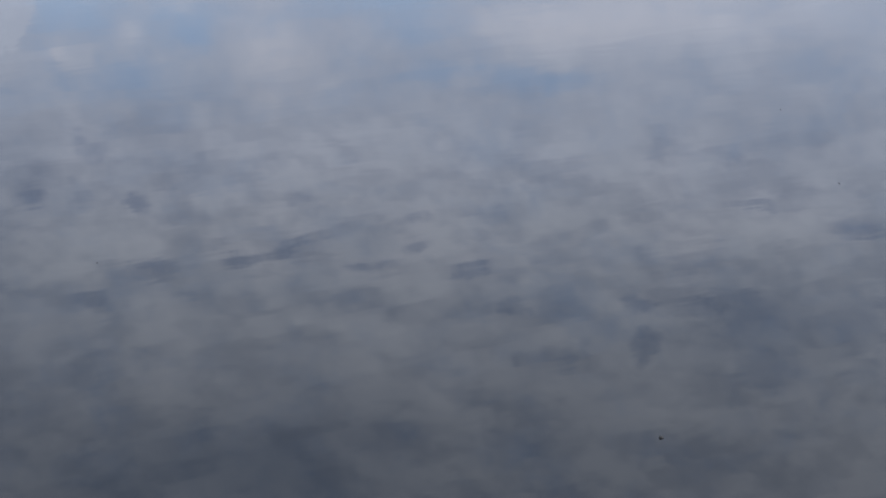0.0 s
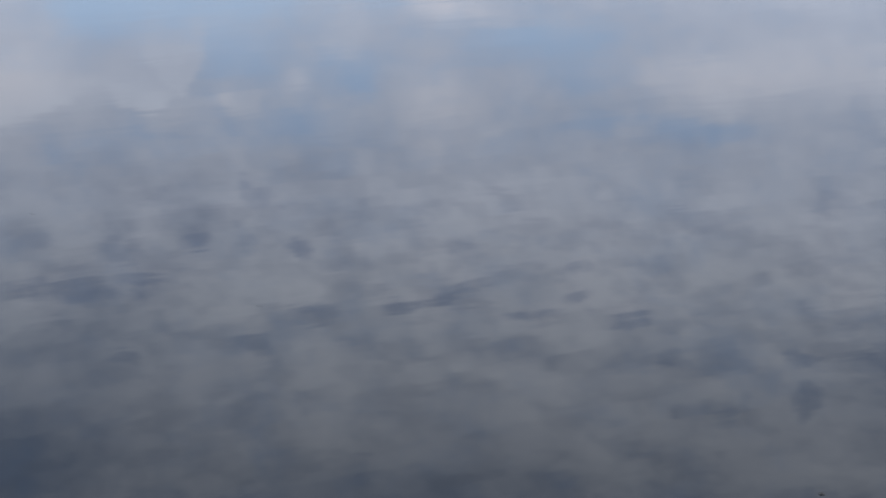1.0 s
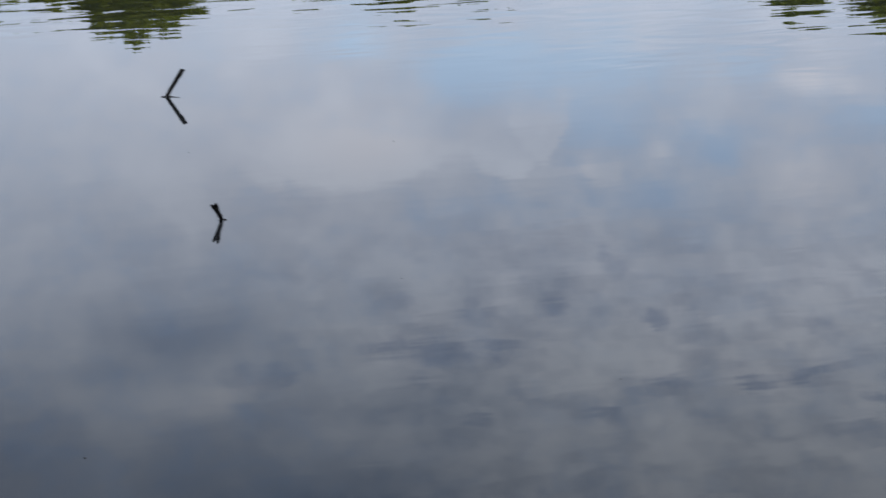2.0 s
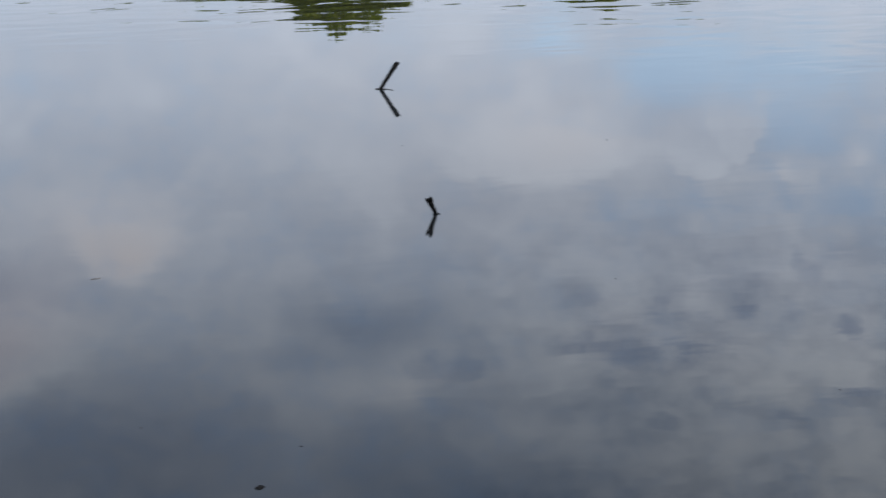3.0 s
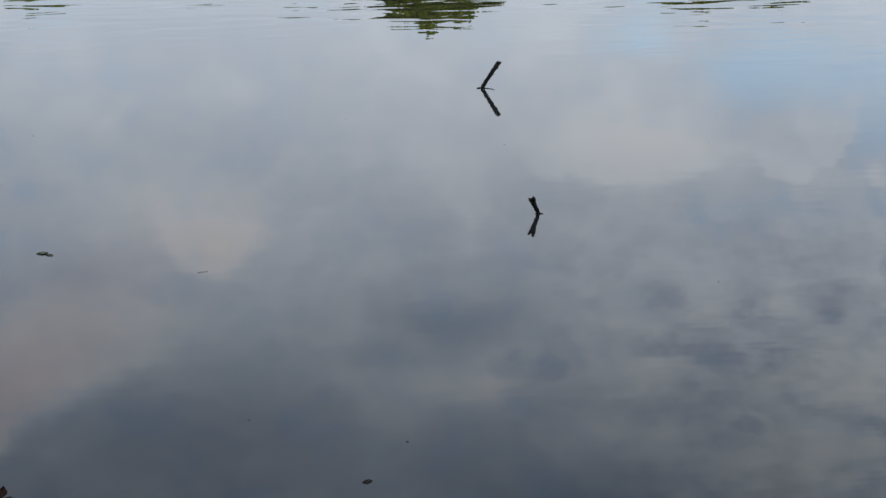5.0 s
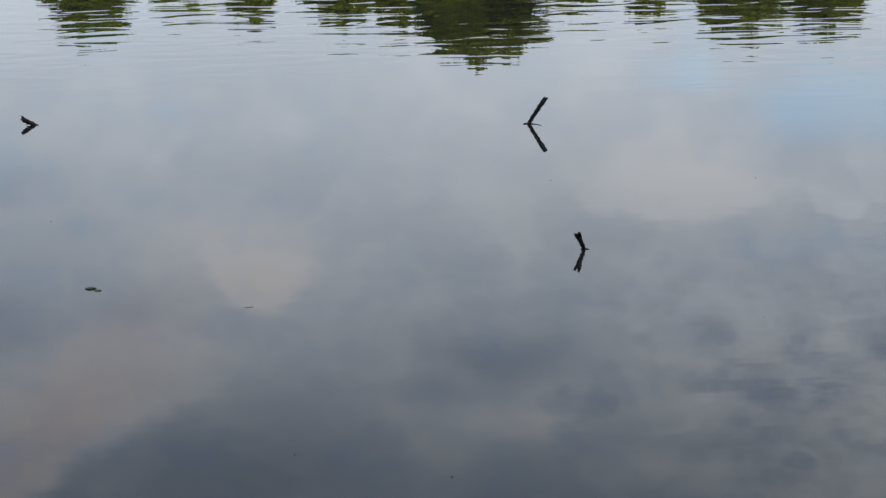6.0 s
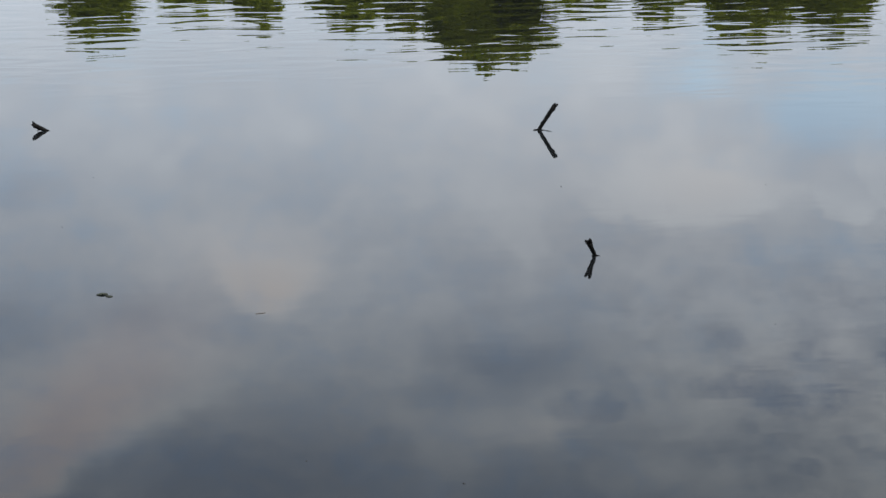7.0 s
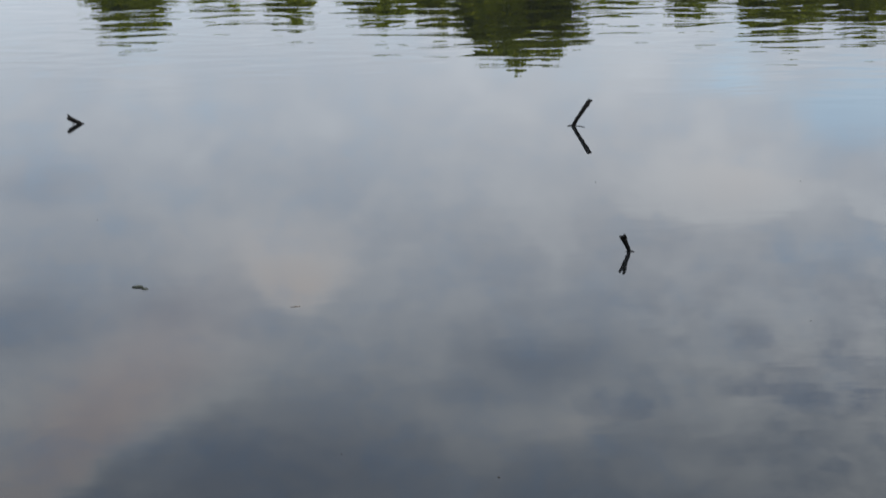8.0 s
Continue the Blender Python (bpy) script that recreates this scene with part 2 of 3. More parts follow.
lamp = bpy.data.lights.new("sun", "SUN")
lamp.energy, lamp.angle, lamp.color = 2.2, radians(10), (1.0, 0.95, 0.88)
sun = new("sun", lamp)
sun_way = Vector((math.sin(radians(SUN_AZ)) * math.cos(radians(SUN_EL)), math.cos(radians(SUN_AZ)) * math.cos(radians(SUN_EL)),
                  math.sin(radians(SUN_EL))))
sun.matrix_world = look(sun_way * 300, (0, 0, 0))


# ---- materials ----
def material(name):
    m = bpy.data.materials.new(name)
    m.use_nodes = True
    m.node_tree.nodes.clear()
    n = Nodes(m.node_tree)
    b = n.add("ShaderNodeBsdfPrincipled")
    n.link(b.outputs[0], n.add("ShaderNodeOutputMaterial").inputs["Surface"])
    return m, n, b


def bump(n, b, height, metres, strength=1.0):
    k = n.add("ShaderNodeBump")
    k.inputs["Strength"].default_value = strength
    k.inputs["Distance"].default_value = metres
    n.link(height, k.inputs["Height"])
    n.link(k.outputs[0], b.inputs["Normal"])


def water_material():
    m, n, b = material("pond_water")
    at = n.add("ShaderNodeNewGeometry").outputs["Position"]
    murk = n.mix(n.noise(at, 0.6, 3.0), (0.005, 0.006, 0.007), (0.009, 0.010, 0.011))
    n.link(murk, b.inputs["Base Color"])
    b.inputs["Roughness"].default_value = 0.0
    b.inputs["IOR"].default_value = 1.333
    p = n.add("ShaderNodeSeparateXYZ")
    n.link(at, p.inputs[0])
    # breeze ripples farther out, faint wrinkles on the open side, glassy calm elsewhere
    breeze = n.span(n.math("ADD", p.outputs[1], n.math("MULTIPLY_ADD", n.noise(at, 0.5, 2.0), 3.0, n.math("MULTIPLY", n.math("MAXIMUM", n.math("SUBTRACT", p.outputs[0], 1.4), 0.0), 0.6))), 10.2, 11.7)
    stir = n.math("MULTIPLY", n.span(p.outputs[0], 0.6, 2.6), n.noise(at, 0.9, 1.0))
    swell = n.noise(n.vec("MULTIPLY", at, (1.3, 3.2, 1.0)), 1.0, 1.0, 0.5, 0.4)
    crest = n.noise(n.vec("MULTIPLY", at, (2.4, 5.8, 1.0)), 1.0, 1.0, 0.5, 0.7)
    wrinkle = n.noise(n.vec("MULTIPLY", at, (2.4, 7.0, 1.0)), 1.0, 2.0, 0.5, 0.4)
    h = n.math("MULTIPLY", breeze, n.math("MULTIPLY_ADD", swell, 0.11, n.math("MULTIPLY", crest, 0.34)))
    h = n.math("MULTIPLY_ADD", wrinkle, n.math("MULTIPLY_ADD", stir, 0.045, 0.026), h)
    bump(n, b, h, 0.0046)
    return m


def bark_material(name, dark, light, rough):
    m, n, b = material(name)
    at = n.add("ShaderNodeTexCoord").outputs["Object"]
    grain = n.noise(n.vec("MULTIPLY", at, (1.0, 1.0, 0.25)), 90.0, 4.0, 0.65)
    n.link(n.mix(n.math("MULTIPLY", grain, n.noise(at, 22.0, 3.0)), dark, light), b.inputs["Base Color"])
    b.inputs["Roughness"].default_value = rough
    b.inputs["Specular IOR Level"].default_value = 0.12
    bump(n, b, grain, 0.003)
    return m


def trunk_material():
    m, n, b = material("tree_bark")
    at = n.add("ShaderNodeTexCoord").outputs["Object"]
    grain = n.noise(n.vec("MULTIPLY", at, (1.0, 1.0, 0.2)), 12.0, 4.0, 0.65)
    n.link(n.mix(grain, (0.05, 0.04, 0.03), (0.16, 0.13, 0.10)), b.inputs["Base Color"])
    b.inputs["Roughness"].default_value = 0.9
    bump(n, b, grain, 0.03)
    return m


def leaf_material(name, dark, light):
    m, n, b = material(name)
    g = n.add("ShaderNodeNewGeometry")
    n.link(n.mix(n.math("MULTIPLY_ADD", g.outputs["Random Per Island"], 0.6,
                        n.math("MULTIPLY", n.noise(g.outputs["Position"], 0.7, 3.0), 0.5)), dark, light), b.inputs["Base Color"])
    b.inputs["Roughness"].default_value = 0.7
    b.inputs["Specular IOR Level"].default_value = 0.15
    glow = n.add("ShaderNodeBsdfTranslucent")
    glow.inputs["Color"].default_value = (0.20, 0.26, 0.02, 1)
    both = n.add("ShaderNodeMixShader")
    both.inputs[0].default_value = 0.42
    out = next(k for k in m.node_tree.nodes if k.type == "OUTPUT_MATERIAL")
    n.link(b.outputs[0], both.inputs[1])
    n.link(glow.outputs[0], both.inputs[2])
    n.link(both.outputs[0], out.inputs["Surface"])
    return m


def litter_material(name, dark, light, scale=60.0, rough=0.6):
    m, n, b = material(name)
    at = n.add("ShaderNodeTexCoord").outputs["Object"]
    blot = n.noise(at, scale, 4.0, 0.6)
    n.link(n.mix(n.span(blot, 0.35, 0.7), dark, light), b.inputs["Base Color"])
    b.inputs["Roughness"].default_value = rough
    b.inputs["Specular IOR Level"].default_value = 0.15
    bump(n, b, n.noise(at, scale * 4, 3.0), 0.001)
    return m


def ground_material():
    m, n, b = material("bank_ground")
    at = n.add("ShaderNodeNewGeometry").outputs["Position"]
    soil = n.mix(n.noise(at, 30.0, 5.0, 0.65), (0.006, 0.005, 0.004), (0.022, 0.018, 0.013))
    moss = n.mix(n.noise(at, 120.0, 3.0), (0.006, 0.007, 0.004), (0.020, 0.021, 0.011))
    n.link(n.mix(n.span(n.noise(at, 5.0, 4.0), 0.38, 0.55), soil, moss), b.inputs["Base Color"])
    b.inputs["Roughness"].default_value = 0.9
    b.inputs["Specular IOR Level"].default_value = 0.1
    bump(n, b, n.noise(at, 60.0, 5.0, 0.7), 0.012)
    return m


WATER, GROUND = water_material(), ground_material()
WET_WOOD = bark_material("wet_dark_wood", (0.0015, 0.0015, 0.0015), (0.007, 0.0065, 0.006), 0.7)
TREE_BARK = trunk_material()
FOLIAGE = [leaf_material("foliage_deep", (0.066, 0.082, 0.004), (0.205, 0.225, 0.014)),
           leaf_material("foliage_fresh", (0.090, 0.118, 0.006), (0.240, 0.275, 0.020))]
POND_LEAF = litter_material("olive_leaf", (0.020, 0.026, 0.020), (0.095, 0.105, 0.080), 80.0, 0.45)
BROWN_LEAF = litter_material("brown_leaf", (0.006, 0.003, 0.002), (0.022, 0.008, 0.005), 120.0, 0.7)
DARK_HUSK = litter_material("dark_husk", (0.004, 0.004, 0.005), (0.016, 0.015, 0.015), 150.0, 0.6)
GREY_SEED = litter_material("grey_seed", (0.012, 0.012, 0.012), (0.05, 0.048, 0.045), 150.0, 0.6)
DRY_TWIG = litter_material("dry_twig", (0.05, 0.042, 0.034), (0.13, 0.11, 0.09), 100.0, 0.8)
MOSS = litter_material("moss", (0.003, 0.003, 0.002), (0.016, 0.015, 0.009), 140.0, 0.95)


# ---- building helpers ----
def part(name, bm, mat, parent=None, label="", smooth=True):
    me = bpy.data.meshes.new(name)
    bm.to_mesh(me)
    bm.free()
    return mesh_part(name, me, mat, parent, label, smooth)


def mesh_part(name, me, mat, parent=None, label="", smooth=True):
    me.materials.append(mat)
    if smooth:
        me.polygons.foreach_set("use_smooth", [True] * len(me.polygons))
    ob = new(name, me)
    ob.parent = parent
    if label:
        ob["label"] = label
    return ob


def tube(bm, spine, sides=10, rough=0.0, rng=None, cap=True):
    """A tapered limb along (place, radius) rows, with an uneven skin."""
    rings = []
    for i, (c, r) in enumerate(spine):
        a = Vector(spine[max(i - 1, 0)][0])
        b = Vector(spine[min(i + 1, len(spine) - 1)][0])
        q = (b - a).to_track_quat("Z", "Y")
        ring = []
        for k in range(sides):
            ang = 2 * math.pi * k / sides
            rr = r * (1 + (rng.uniform(-rough, rough) if rng else 0))
            ring.append(bm.verts.new(Vector(c) + q @ Vector((rr * math.cos(ang), rr * math.sin(ang), 0))))
        rings.append(ring)
    for a, b in zip(rings, rings[1:]):
        for k in range(sides):
            bm.faces.new((a[k], a[(k + 1) % sides], b[(k + 1) % sides], b[k]))
    if cap:
        bm.faces.new(rings[0][::-1])
        bm.faces.new(rings[-1])
    return rings


# ---- ground sheet and water ----
def shore(x):
    """How far out the near bank reaches, by x."""
    return np.interp(x, [-40, -8, -3, -0.75, -0.50, -0.38, -0.15, 1.0, 2.5, 5.0, 12, 40],
                     [14, 5.6, 4.5, 4.10, 4.04, 3.92, 3.55, 2.7, 1.9, 1.2, 0.5, 6])


def ground_height(x, y):
    near = (shore(x) - y + 0.03 * noise.noise((x * 9, y * 9, 0)))
    far = (y - 62 - 2.5 * noise.noise((x * 0.08, 3.1, 0))) * 0.35
    side = (abs(x - 8) - 62) * 0.35
    d = max(near, far, side)
    if d > 0:
        z = 0.16 * (1 - math.exp(-d * 1.6)) if d == near else 1.4 * (1 - math.exp(-d * 0.5))
        z += 0.012 * noise.fractal((x * 6, y * 6, 0.3), 1.0, 2.0, 4) * min(1, d * 8)
        if near > 0.5:
            z += 0.02 * noise.noise((x * 1.3, y * 1.3, 5))
        return z
    return max(-0.75, d * 0.6)


def ground():
    xs = sorted({round(v, 3) for v in [-2600, -1200, -600, -300, -150, *np.arange(-90, 100, 6), *np.arange(-6, 8, 0.14),
                                       *np.arange(-1.4, 0.4, 0.03), 150, 300, 600, 1200, 2600]})
    ys = sorted({round(v, 3) for v in [-2600, -1200, -600, -300, -120, -60, -30, -15, *np.arange(-8, -3, 0.5), *np.arange(-3, 6, 0.14), *np.arange(6, 9, 0.5), *np.arange(3.3, 4.6, 0.03),
                                       *np.arange(9, 100, 4), 130, 200, 400, 900, 2600]})
    verts = [(x, y, ground_height(x, y)) for y in ys for x in xs]
    n = len(xs)
    faces = [(j * n + i, j * n + i + 1, (j + 1) * n + i + 1, (j + 1) * n + i) for j in range(len(ys) - 1) for i in range(n - 1)]
    me = bpy.data.meshes.new("ground")
    me.from_pydata(verts, [], faces)
    tagged(mesh_part("ground", me, GROUND), "mossy brown earth banks around the still pond", "ground", kind="structure")


def water():
    bm = bmesh.new()
    bmesh.ops.create_grid(bm, x_segments=40, y_segments=40, size=1)
    bmesh.ops.transform(bm, matrix=Matrix.Translation((8, 36, 0)) @ Matrix.Diagonal((76, 46, 1, 1)), verts=bm.verts)
    tagged(part("water", bm, WATER), "calm grey pond water mirroring a cloudy sky", "water", kind="structure")


ground()
water()


# ---- dead branches standing in the water ----
def snag(base, tip_at, r_low, r_top, flare, end, seed, label, prongs, twigs):
    """A broken branch stub that stands in the bed and pokes out of the water.
    prongs: splinters round its broken end (sideways shift, reach past the end, radius)."""
    rng = random.Random(seed)
    thing = new("dead_branch")
    b, t = Vector((*base, 0)), Vector(tip_at)
    thing.location = b
    up = t - b
    axis = up.normalized()
    root = Vector((-up.x * 0.3, -up.y * 0.3, ground_height(*base) - 0.04))
    spine = [(root, r_low * 1.2), (root * 0.5, r_low * 1.1), (Vector((0, 0, -0.012)), r_low)]
    for i in range(1, 12):
        k = end * i / 11
        bend = Vector((rng.uniform(-1, 1), rng.uniform(-1, 1), 0)) * r_low * 0.14
        spine.append((up * k + bend, (r_low + (r_top - r_low) * k ** flare) * rng.uniform(0.92, 1.08)))
    bm = bmesh.new()
    rings = tube(bm, spine, 12, 0.16, rng, cap=False)
    bm.faces.new(rings[0][::-1])
    # the break: the last ring stands up in teeth round a sunken heart
    for k, v in enumerate(rings[-1]):
        v.co += axis * r_top * (rng.uniform(-0.6, 0.5) + (0.45 if k % 4 == 0 else 0))
    heart_at = bm.verts.new(up * end - axis * r_top * 0.5)
    for k in range(12):
        bm.faces.new((rings[-1][k], rings[-1][(k + 1) % 12], heart_at))
    for (sx, sy), reach, r in prongs:
        side = Vector((sx, sy, 0))
        tube(bm, [(up * (end - 0.18) + side * 0.5, r * 0.9), (up * (0.4 + 0.6 * end) + side, r), (up + axis * reach * 0.5 + side * 1.1, r * 0.85),
                  (up + axis * reach + side * 1.2, r * 0.35)], 7, 0.18, rng)
    part("stub", bm, WET_WOOD, thing)
    for (x0, y0, z0), (x1, y1, z1), r in twigs:
        bm = bmesh.new()
        a, c = Vector((x0, y0, z0)), Vector((x1, y1, z1))
        mid = (a + c) / 2 + Vector((0, 0.002, 0.001))
        tube(bm, [(a, r), (mid, r * 0.8), (c, r * 0.4)], 6, 0.1, rng)
        part("twig", bm, WET_WOOD, thing)
    tagged(thing, label, "branch", group="dead branches in the pond")


snag((1.230, 8.054), (1.298, 8.031, 0.112), 0.0084, 0.0110, 4.0, 0.90, 3, "long dark wet branch stub leaning out of calm water",
     [((0.0065, 0), 0.000, 0.0048), ((-0.0055, 0), 0.006, 0.0044), ((0.001, -0.005), 0.001, 0.0045)],
     [((0.004, -0.004, 0.001), (0.030, -0.018, 0.0006), 0.0018), ((0.028, -0.017, 0.0008), (0.048, -0.044, 0.0003), 0.0013),
      ((-0.004, 0, 0.001), (-0.022, -0.004, 0.001), 0.0032)])
snag((1.095, 6.068), (1.066, 6.034, 0.060), 0.0062, 0.0090, 1.0, 0.80, 8, "short dark branch stub with splintered top in water",
     [((0.0060, 0), 0.008, 0.0052), ((-0.0078, 0), -0.001, 0.0048), ((-0.002, 0.006), -0.006, 0.0045)],
     [((0.0, 0, 0.001), (0.015, -0.008, 0.0), 0.0022), ((-0.004, 0, 0.001), (-0.012, -0.006, 0.0), 0.002)])
snag((-0.812, 8.332), (-0.866, 8.320, 0.030), 0.0060, 0.0112, 0.6, 0.93, 5, "low dark branch end slanting just above the water",
     [((0, 0.003), 0.002, 0.0060), ((0, -0.004), -0.003, 0.0060)],
     [((-0.046, 0, 0.030), (-0.056, -0.002, 0.041), 0.0050), ((0.0, 0, 0.001), (0.014, -0.004, 0.002), 0.0030),
      ((-0.026, -0.004, 0.006), (-0.037, -0.006, 0.003), 0.0030)])


# ---- things afloat ----
def leaf_mesh(length, width, curl, seed, thick=0.0008, point=0.7):
    rng = random.Random(seed)
    bm = bmesh.new()
    rows = []
    for i in range(9):
        u = i / 8
        half = width * 0.5 * (math.sin(math.pi * min(1, u * 0.92 + 0.05)) ** point) * rng.uniform(0.92, 1.08)
        rows.append([bm.verts.new(((u - 0.5) * length, half * s,
                                   curl * (abs(s) ** 1.5 * 0.6 + (2 * u - 1) ** 2 * 0.5) + rng.uniform(0, 1) * curl * 0.1))
                     for s in (-1, -0.5, 0, 0.5, 1)])
    for a, b in zip(rows, rows[1:]):
        for k in range(4):
            bm.faces.new((a[k], b[k], b[k + 1], a[k + 1]))
    top = bm.faces[:]
    bmesh.ops.solidify(bm, geom=top, thickness=thick)
    bmesh.ops.recalc_face_normals(bm, faces=bm.faces)
    return bm


def afloat(name, x, y, z, length, width, curl, mat, turn, label, category, seed=1, group=""):
    thing = part(name, leaf_mesh(length, width, curl, seed), mat)
    thing.matrix_world = pose(x, y, z, 0, 0, turn)
    return tagged(thing, label, category, group)


afloat("floating_leaf", -0.452, 5.826, 0.006, 0.034, 0.028, -0.006, POND_LEAF, 5, "broad olive green leaf lying flat on water", "leaf", 2)
afloat("floating_leaf", -0.430, 5.804, 0.004, 0.022, 0.018, -0.004, POND_LEAF, -12, "small olive leaf fragment floating beside a broad leaf", "leaf", 3)
afloat("floating_husk", 0.326, 3.963, 0.007, 0.026, 0.018, -0.014, DARK_HUSK, 15, "small dark humped husk floating near the bank", "husk", 4)


def drifting_twig(x, y, length, turn):
    rng = random.Random(11)
    bm = bmesh.new()
    tube(bm, [((-length / 2, 0, 0.0002), 0.0008), ((-length * 0.1, 0.002, 0.0004), 0.0010), ((length * 0.2, -0.001, 0.0003), 0.0009),
              ((length / 2, 0.001, 0.0006), 0.0006)], 7, 0.12, rng)
    ob = part("floating_twig", bm, DRY_TWIG)
    ob.matrix_world = pose(x, y, 0, 0, 0, turn)
    tagged(ob, "thin brown twig drifting flat on the water", "twig")


def speck(x, y, size, seed):
    bm = bmesh.new()
    bmesh.ops.create_icosphere(bm, subdivisions=2, radius=size)
    for v in bm.verts:
        v.co *= 1 + 0.35 * noise.noise(v.co / size * 1.3 + Vector((seed, 0, 0)))
        v.co = Vector((v.co.x * 1.3, v.co.y * 0.9, v.co.z * 0.55))
    ob = part("floating_seed", bm, GREY_SEED)
    ob.matrix_world = pose(x, y, size * 0.25, 0, 0, seed * 40)
    tagged(ob, "tiny dark seed speck adrift on the pond", "seed", "seeds adrift")


drifting_twig(0.016, 5.569, 0.030, 14)
for i, (x, y, size) in enumerate([(2.323, 2.800, 0.0045), (4.130, 4.550, 0.0022), (1.900, 6.960, 0.0020), (0.440, 4.180, 0.0022), (1.150, 7.030, 0.0020),
                                  (-0.630, 6.670, 0.0018), (3.767, 3.882, 0.0020), (1.750, 4.284, 0.0016), (1.466, 5.271, 0.0016), (0.093, 4.365, 0.0018),
                                  (0.612, 7.544, 0.0018), (-0.564, 7.413, 0.0020)]):
    speck(x, y, size, i + 1)


# ---- near bank: moss cushions and a fallen leaf at the water's edge ----
def moss_cushion(x, y, r, seed):
    rng = random.Random(seed)
    bm = bmesh.new()
    bmesh.ops.create_icosphere(bm, subdivisions=3, radius=r)
    for v in bm.verts:
        k = noise.fractal(v.co * (3.0 / r) + Vector((seed, 0, 0)), 1.0, 2.0, 4)
        v.co *= 1 + 0.45 * k
        v.co.z *= 0.55
    ob = part("moss_cushion", bm, MOSS)
    ob.matrix_world = pose(x, y, max(0.0, ground_height(x, y)) + r * 0.1, 0, 0, rng.uniform(0, 360))
    tagged(ob, "low cushion of damp green moss on the bank", "moss", "moss along the bank")


for i, (x, y, r) in enumerate([(-0.53, 4.03, 0.016), (-0.50, 4.01, 0.013), (-0.475, 4.00, 0.016), (-0.455, 3.98, 0.011), (-0.43, 3.965, 0.012),
                               (-0.41, 3.94, 0.010), (-0.56, 4.03, 0.018), (-0.60, 4.04, 0.02), (-0.47, 3.95, 0.014), (-0.52, 3.96, 0.018)]):
    moss_cushion(x, y, r, i + 1)
fallen = part("fallen_leaf", leaf_mesh(0.026, 0.020, 0.006, 6, point=1.5), BROWN_LEAF)
fallen.matrix_world = pose(-0.442, 3.985, 0.012, 20, -58, 75)
tagged(fallen, "curled dark red-brown dead leaf caught on the bank", "leaf")


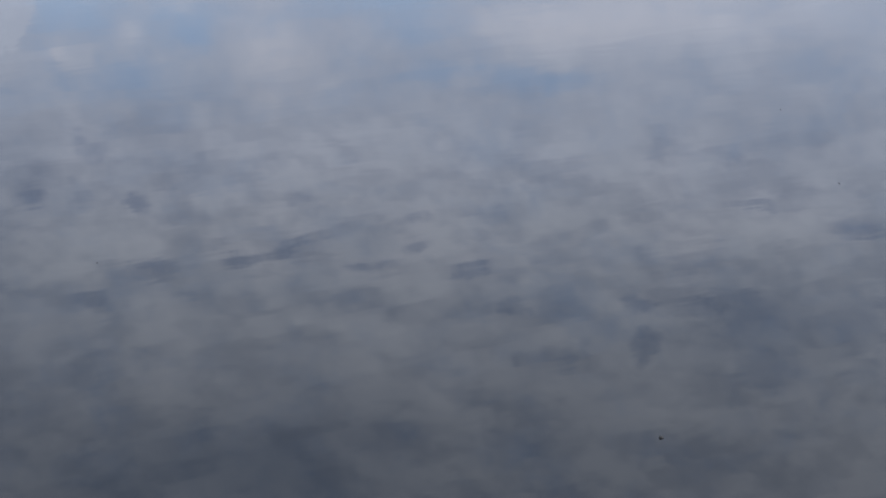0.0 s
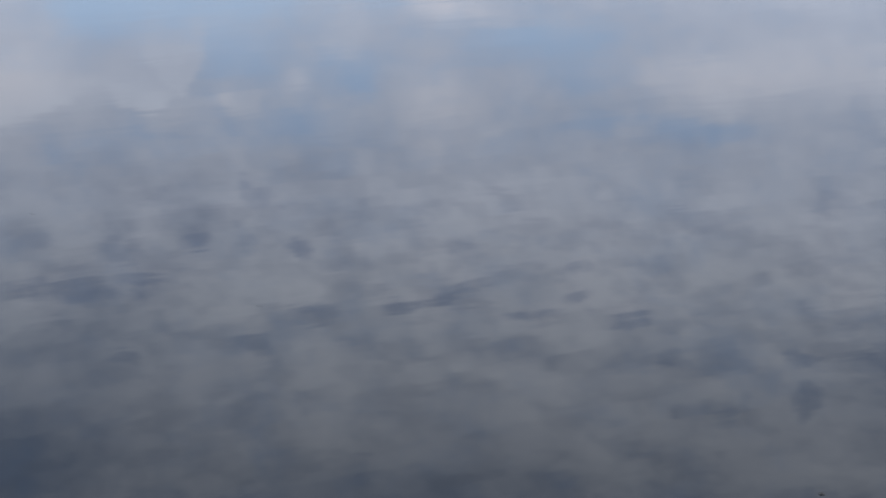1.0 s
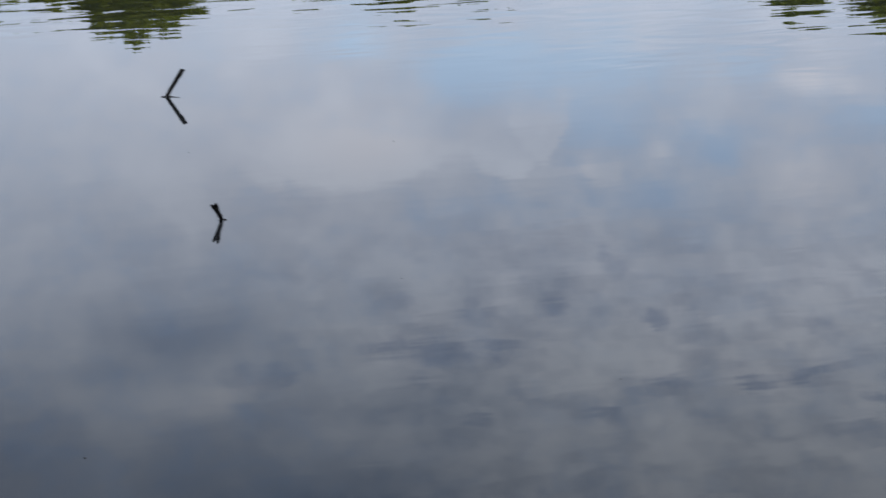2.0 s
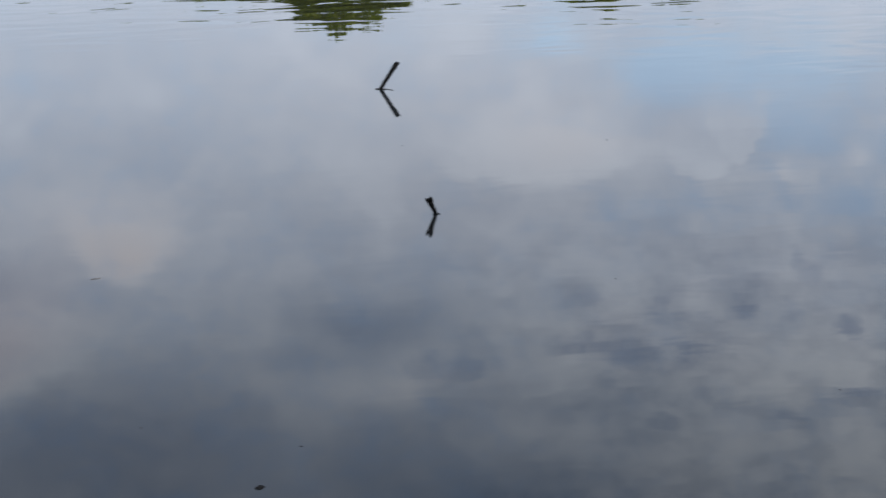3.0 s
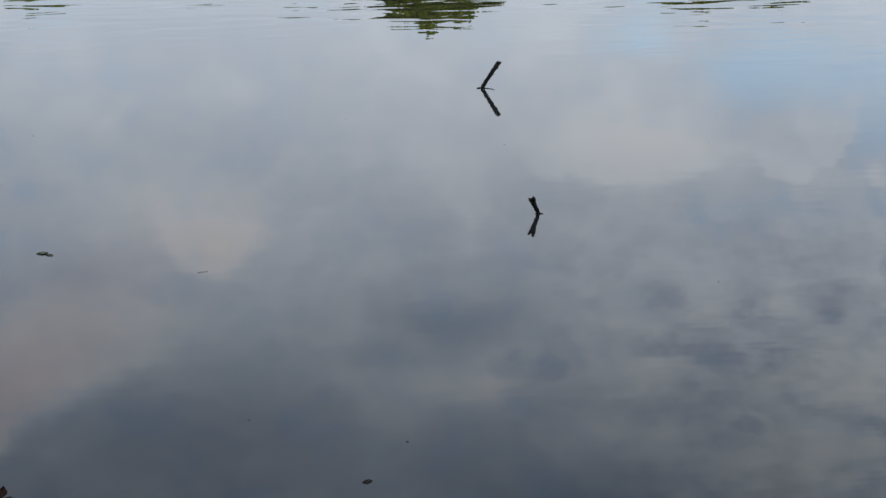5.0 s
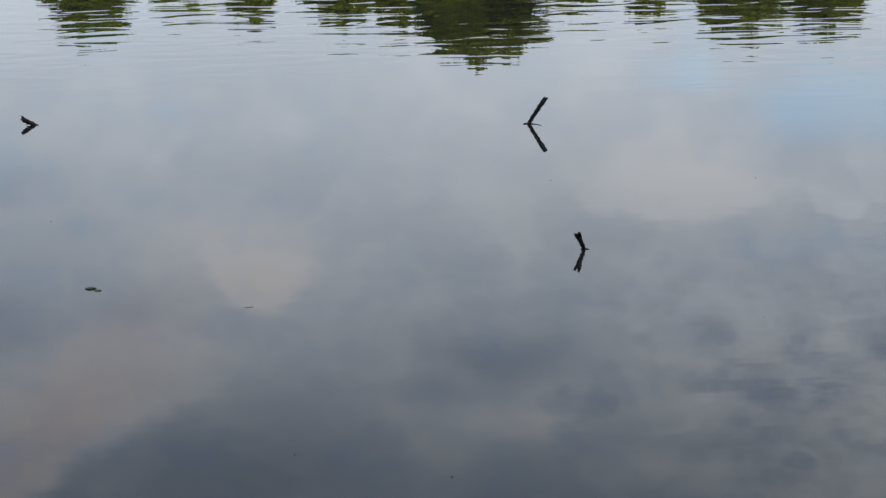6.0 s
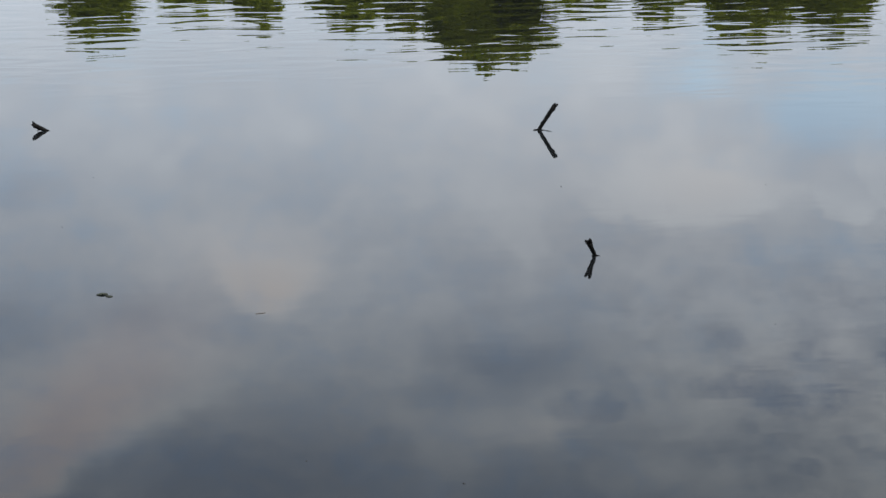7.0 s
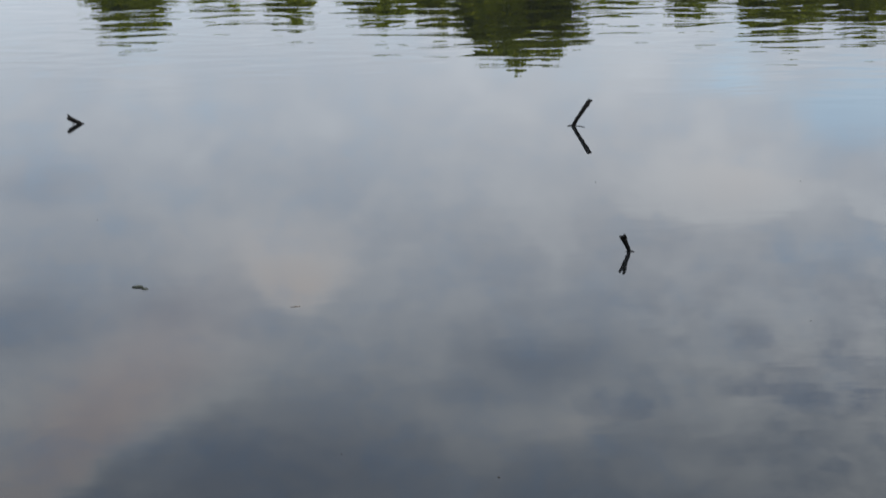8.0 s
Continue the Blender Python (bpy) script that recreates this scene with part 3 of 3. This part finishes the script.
# ---- far bank trees ----
def tree(az, top, width, dist, seed, kind):
    """A broadleaf tree: tapered trunk, limbs, and a crown of small leaves."""
    rng = random.Random(seed)
    nr = np.random.default_rng(seed)
    x, y = dist * math.sin(radians(az)), dist * math.cos(radians(az))
    ground_z = ground_height(x, y) - 0.05
    tall = dist * math.tan(radians(top + 0.03)) - 1.7 - ground_z
    thing = new("tree")
    thing.location = (x, y, ground_z)
    bm = bmesh.new()
    r0 = 0.018 * tall + 0.03
    tube(bm, [((0, 0, 0), r0 * 1.4), ((0.03, 0, 0.4), r0), ((0.1, 0.05, tall * 0.35), r0 * 0.75), ((0.0, 0.1, tall * 0.62), r0 * 0.5),
              ((0.05, 0, tall * 0.88), r0 * 0.15)], 9, 0.08, rng)
    lobes = [(Vector((0, 0, tall * 0.86)), width * 0.33, tall * 0.12)]
    n = 11
    for i in range(n):
        k = 0.30 + 0.52 * i / (n - 1)
        ang = i * 2.4 + rng.uniform(-0.4, 0.4)
        reach = width * 0.34 * (1.0 - 0.15 * max(0, k - 0.5) / 0.4) * rng.uniform(0.75, 1.15)
        c = Vector((math.cos(ang) * reach, math.sin(ang) * reach, tall * k))
        lobes.append((c, width * rng.uniform(0.17, 0.27), tall * rng.uniform(0.07, 0.11)))
        foot = Vector((0.05, 0.05, tall * (k - 0.12)))
        tube(bm, [(foot, r0 * 0.4), ((foot + c) / 2 + Vector((0, 0, 0.15)), r0 * 0.25), (c, r0 * 0.08)], 6, 0.08, rng)
    part("trunk", bm, TREE_BARK, thing)
    # leaves: small folded blades scattered through the outer half of each lobe, thinned by noise
    places = []
    for c, rw, rt in lobes:
        m = int(2100 * rw * rt) + 600
        v = nr.normal(size=(m, 3))
        v /= np.linalg.norm(v, axis=1)[:, None]
        v *= (nr.uniform(0.25, 1.0, m) ** 0.5 * (1 + 0.28 * np.sin(v[:, 0] * 7 + seed) * np.cos(v[:, 2] * 6)))[:, None]
        places.append(v * (rw, rw, rt) + np.array(c))
    pts = np.concatenate(places)
    size = nr.uniform(0.10, 0.20, len(pts))
    a = nr.normal(size=pts.shape)
    a /= np.linalg.norm(a, axis=1)[:, None]
    b = np.cross(a, nr.normal(size=pts.shape))
    b /= np.linalg.norm(b, axis=1)[:, None]
    lift = np.cross(a, b)
    s = size[:, None]
    quads = np.stack([pts - a * s, pts + b * s * 0.55 + lift * s * 0.15, pts + a * s, pts - b * s * 0.55 + lift * s * 0.15], 1).reshape(-1, 3)
    me = bpy.data.meshes.new("crown")
    idx = np.arange(len(quads)).reshape(-1, 4)
    me.from_pydata(quads.tolist(), [], idx.tolist())
    mesh_part("crown", me, FOLIAGE[kind], thing, smooth=False)
    words = {0: "tall broad green leafy tree on the far bank", 1: "slim fresh green leafy tree on the far bank"}
    tagged(thing, words[kind], "tree", "trees along the far bank")


TREES = [(-19, 7.5, 6.0, 70, 0), (-14, 7.6, 6.0, 71, 0), (-8.5, 7.4, 5.0, 70, 1), (-3.4, 9.05, 3.6, 70, 1), (-0.9, 8.3, 3.4, 73, 1),
         (1.0, 8.8, 2.6, 71, 1), (3.6, 8.9, 3.4, 70, 1), (5.4, 8.95, 3.8, 73, 0), (7.8, 10.05, 6.2, 69, 0), (10.4, 8.45, 3.8, 73, 1),
         (12.5, 8.65, 2.6, 72, 1), (15.0, 9.1, 4.4, 70, 0), (17.3, 8.95, 4.2, 70, 0), (21.0, 7.9, 4.0, 73, 1), (23.5, 7.8, 4.0, 71, 1),
         (26.6, 9.5, 3.4, 70, 1), (29.4, 9.7, 5.0, 70, 0), (34, 8.6, 6.0, 71, 0), (39, 8.4, 6.0, 71, 1), (44, 8.2, 6.0, 71, 0),
         (49, 8.2, 6.0, 71, 0)]
for i, (az, top, width, dist, kind) in enumerate(TREES):
    tree(az, top, width, dist, 20 + i, kind)
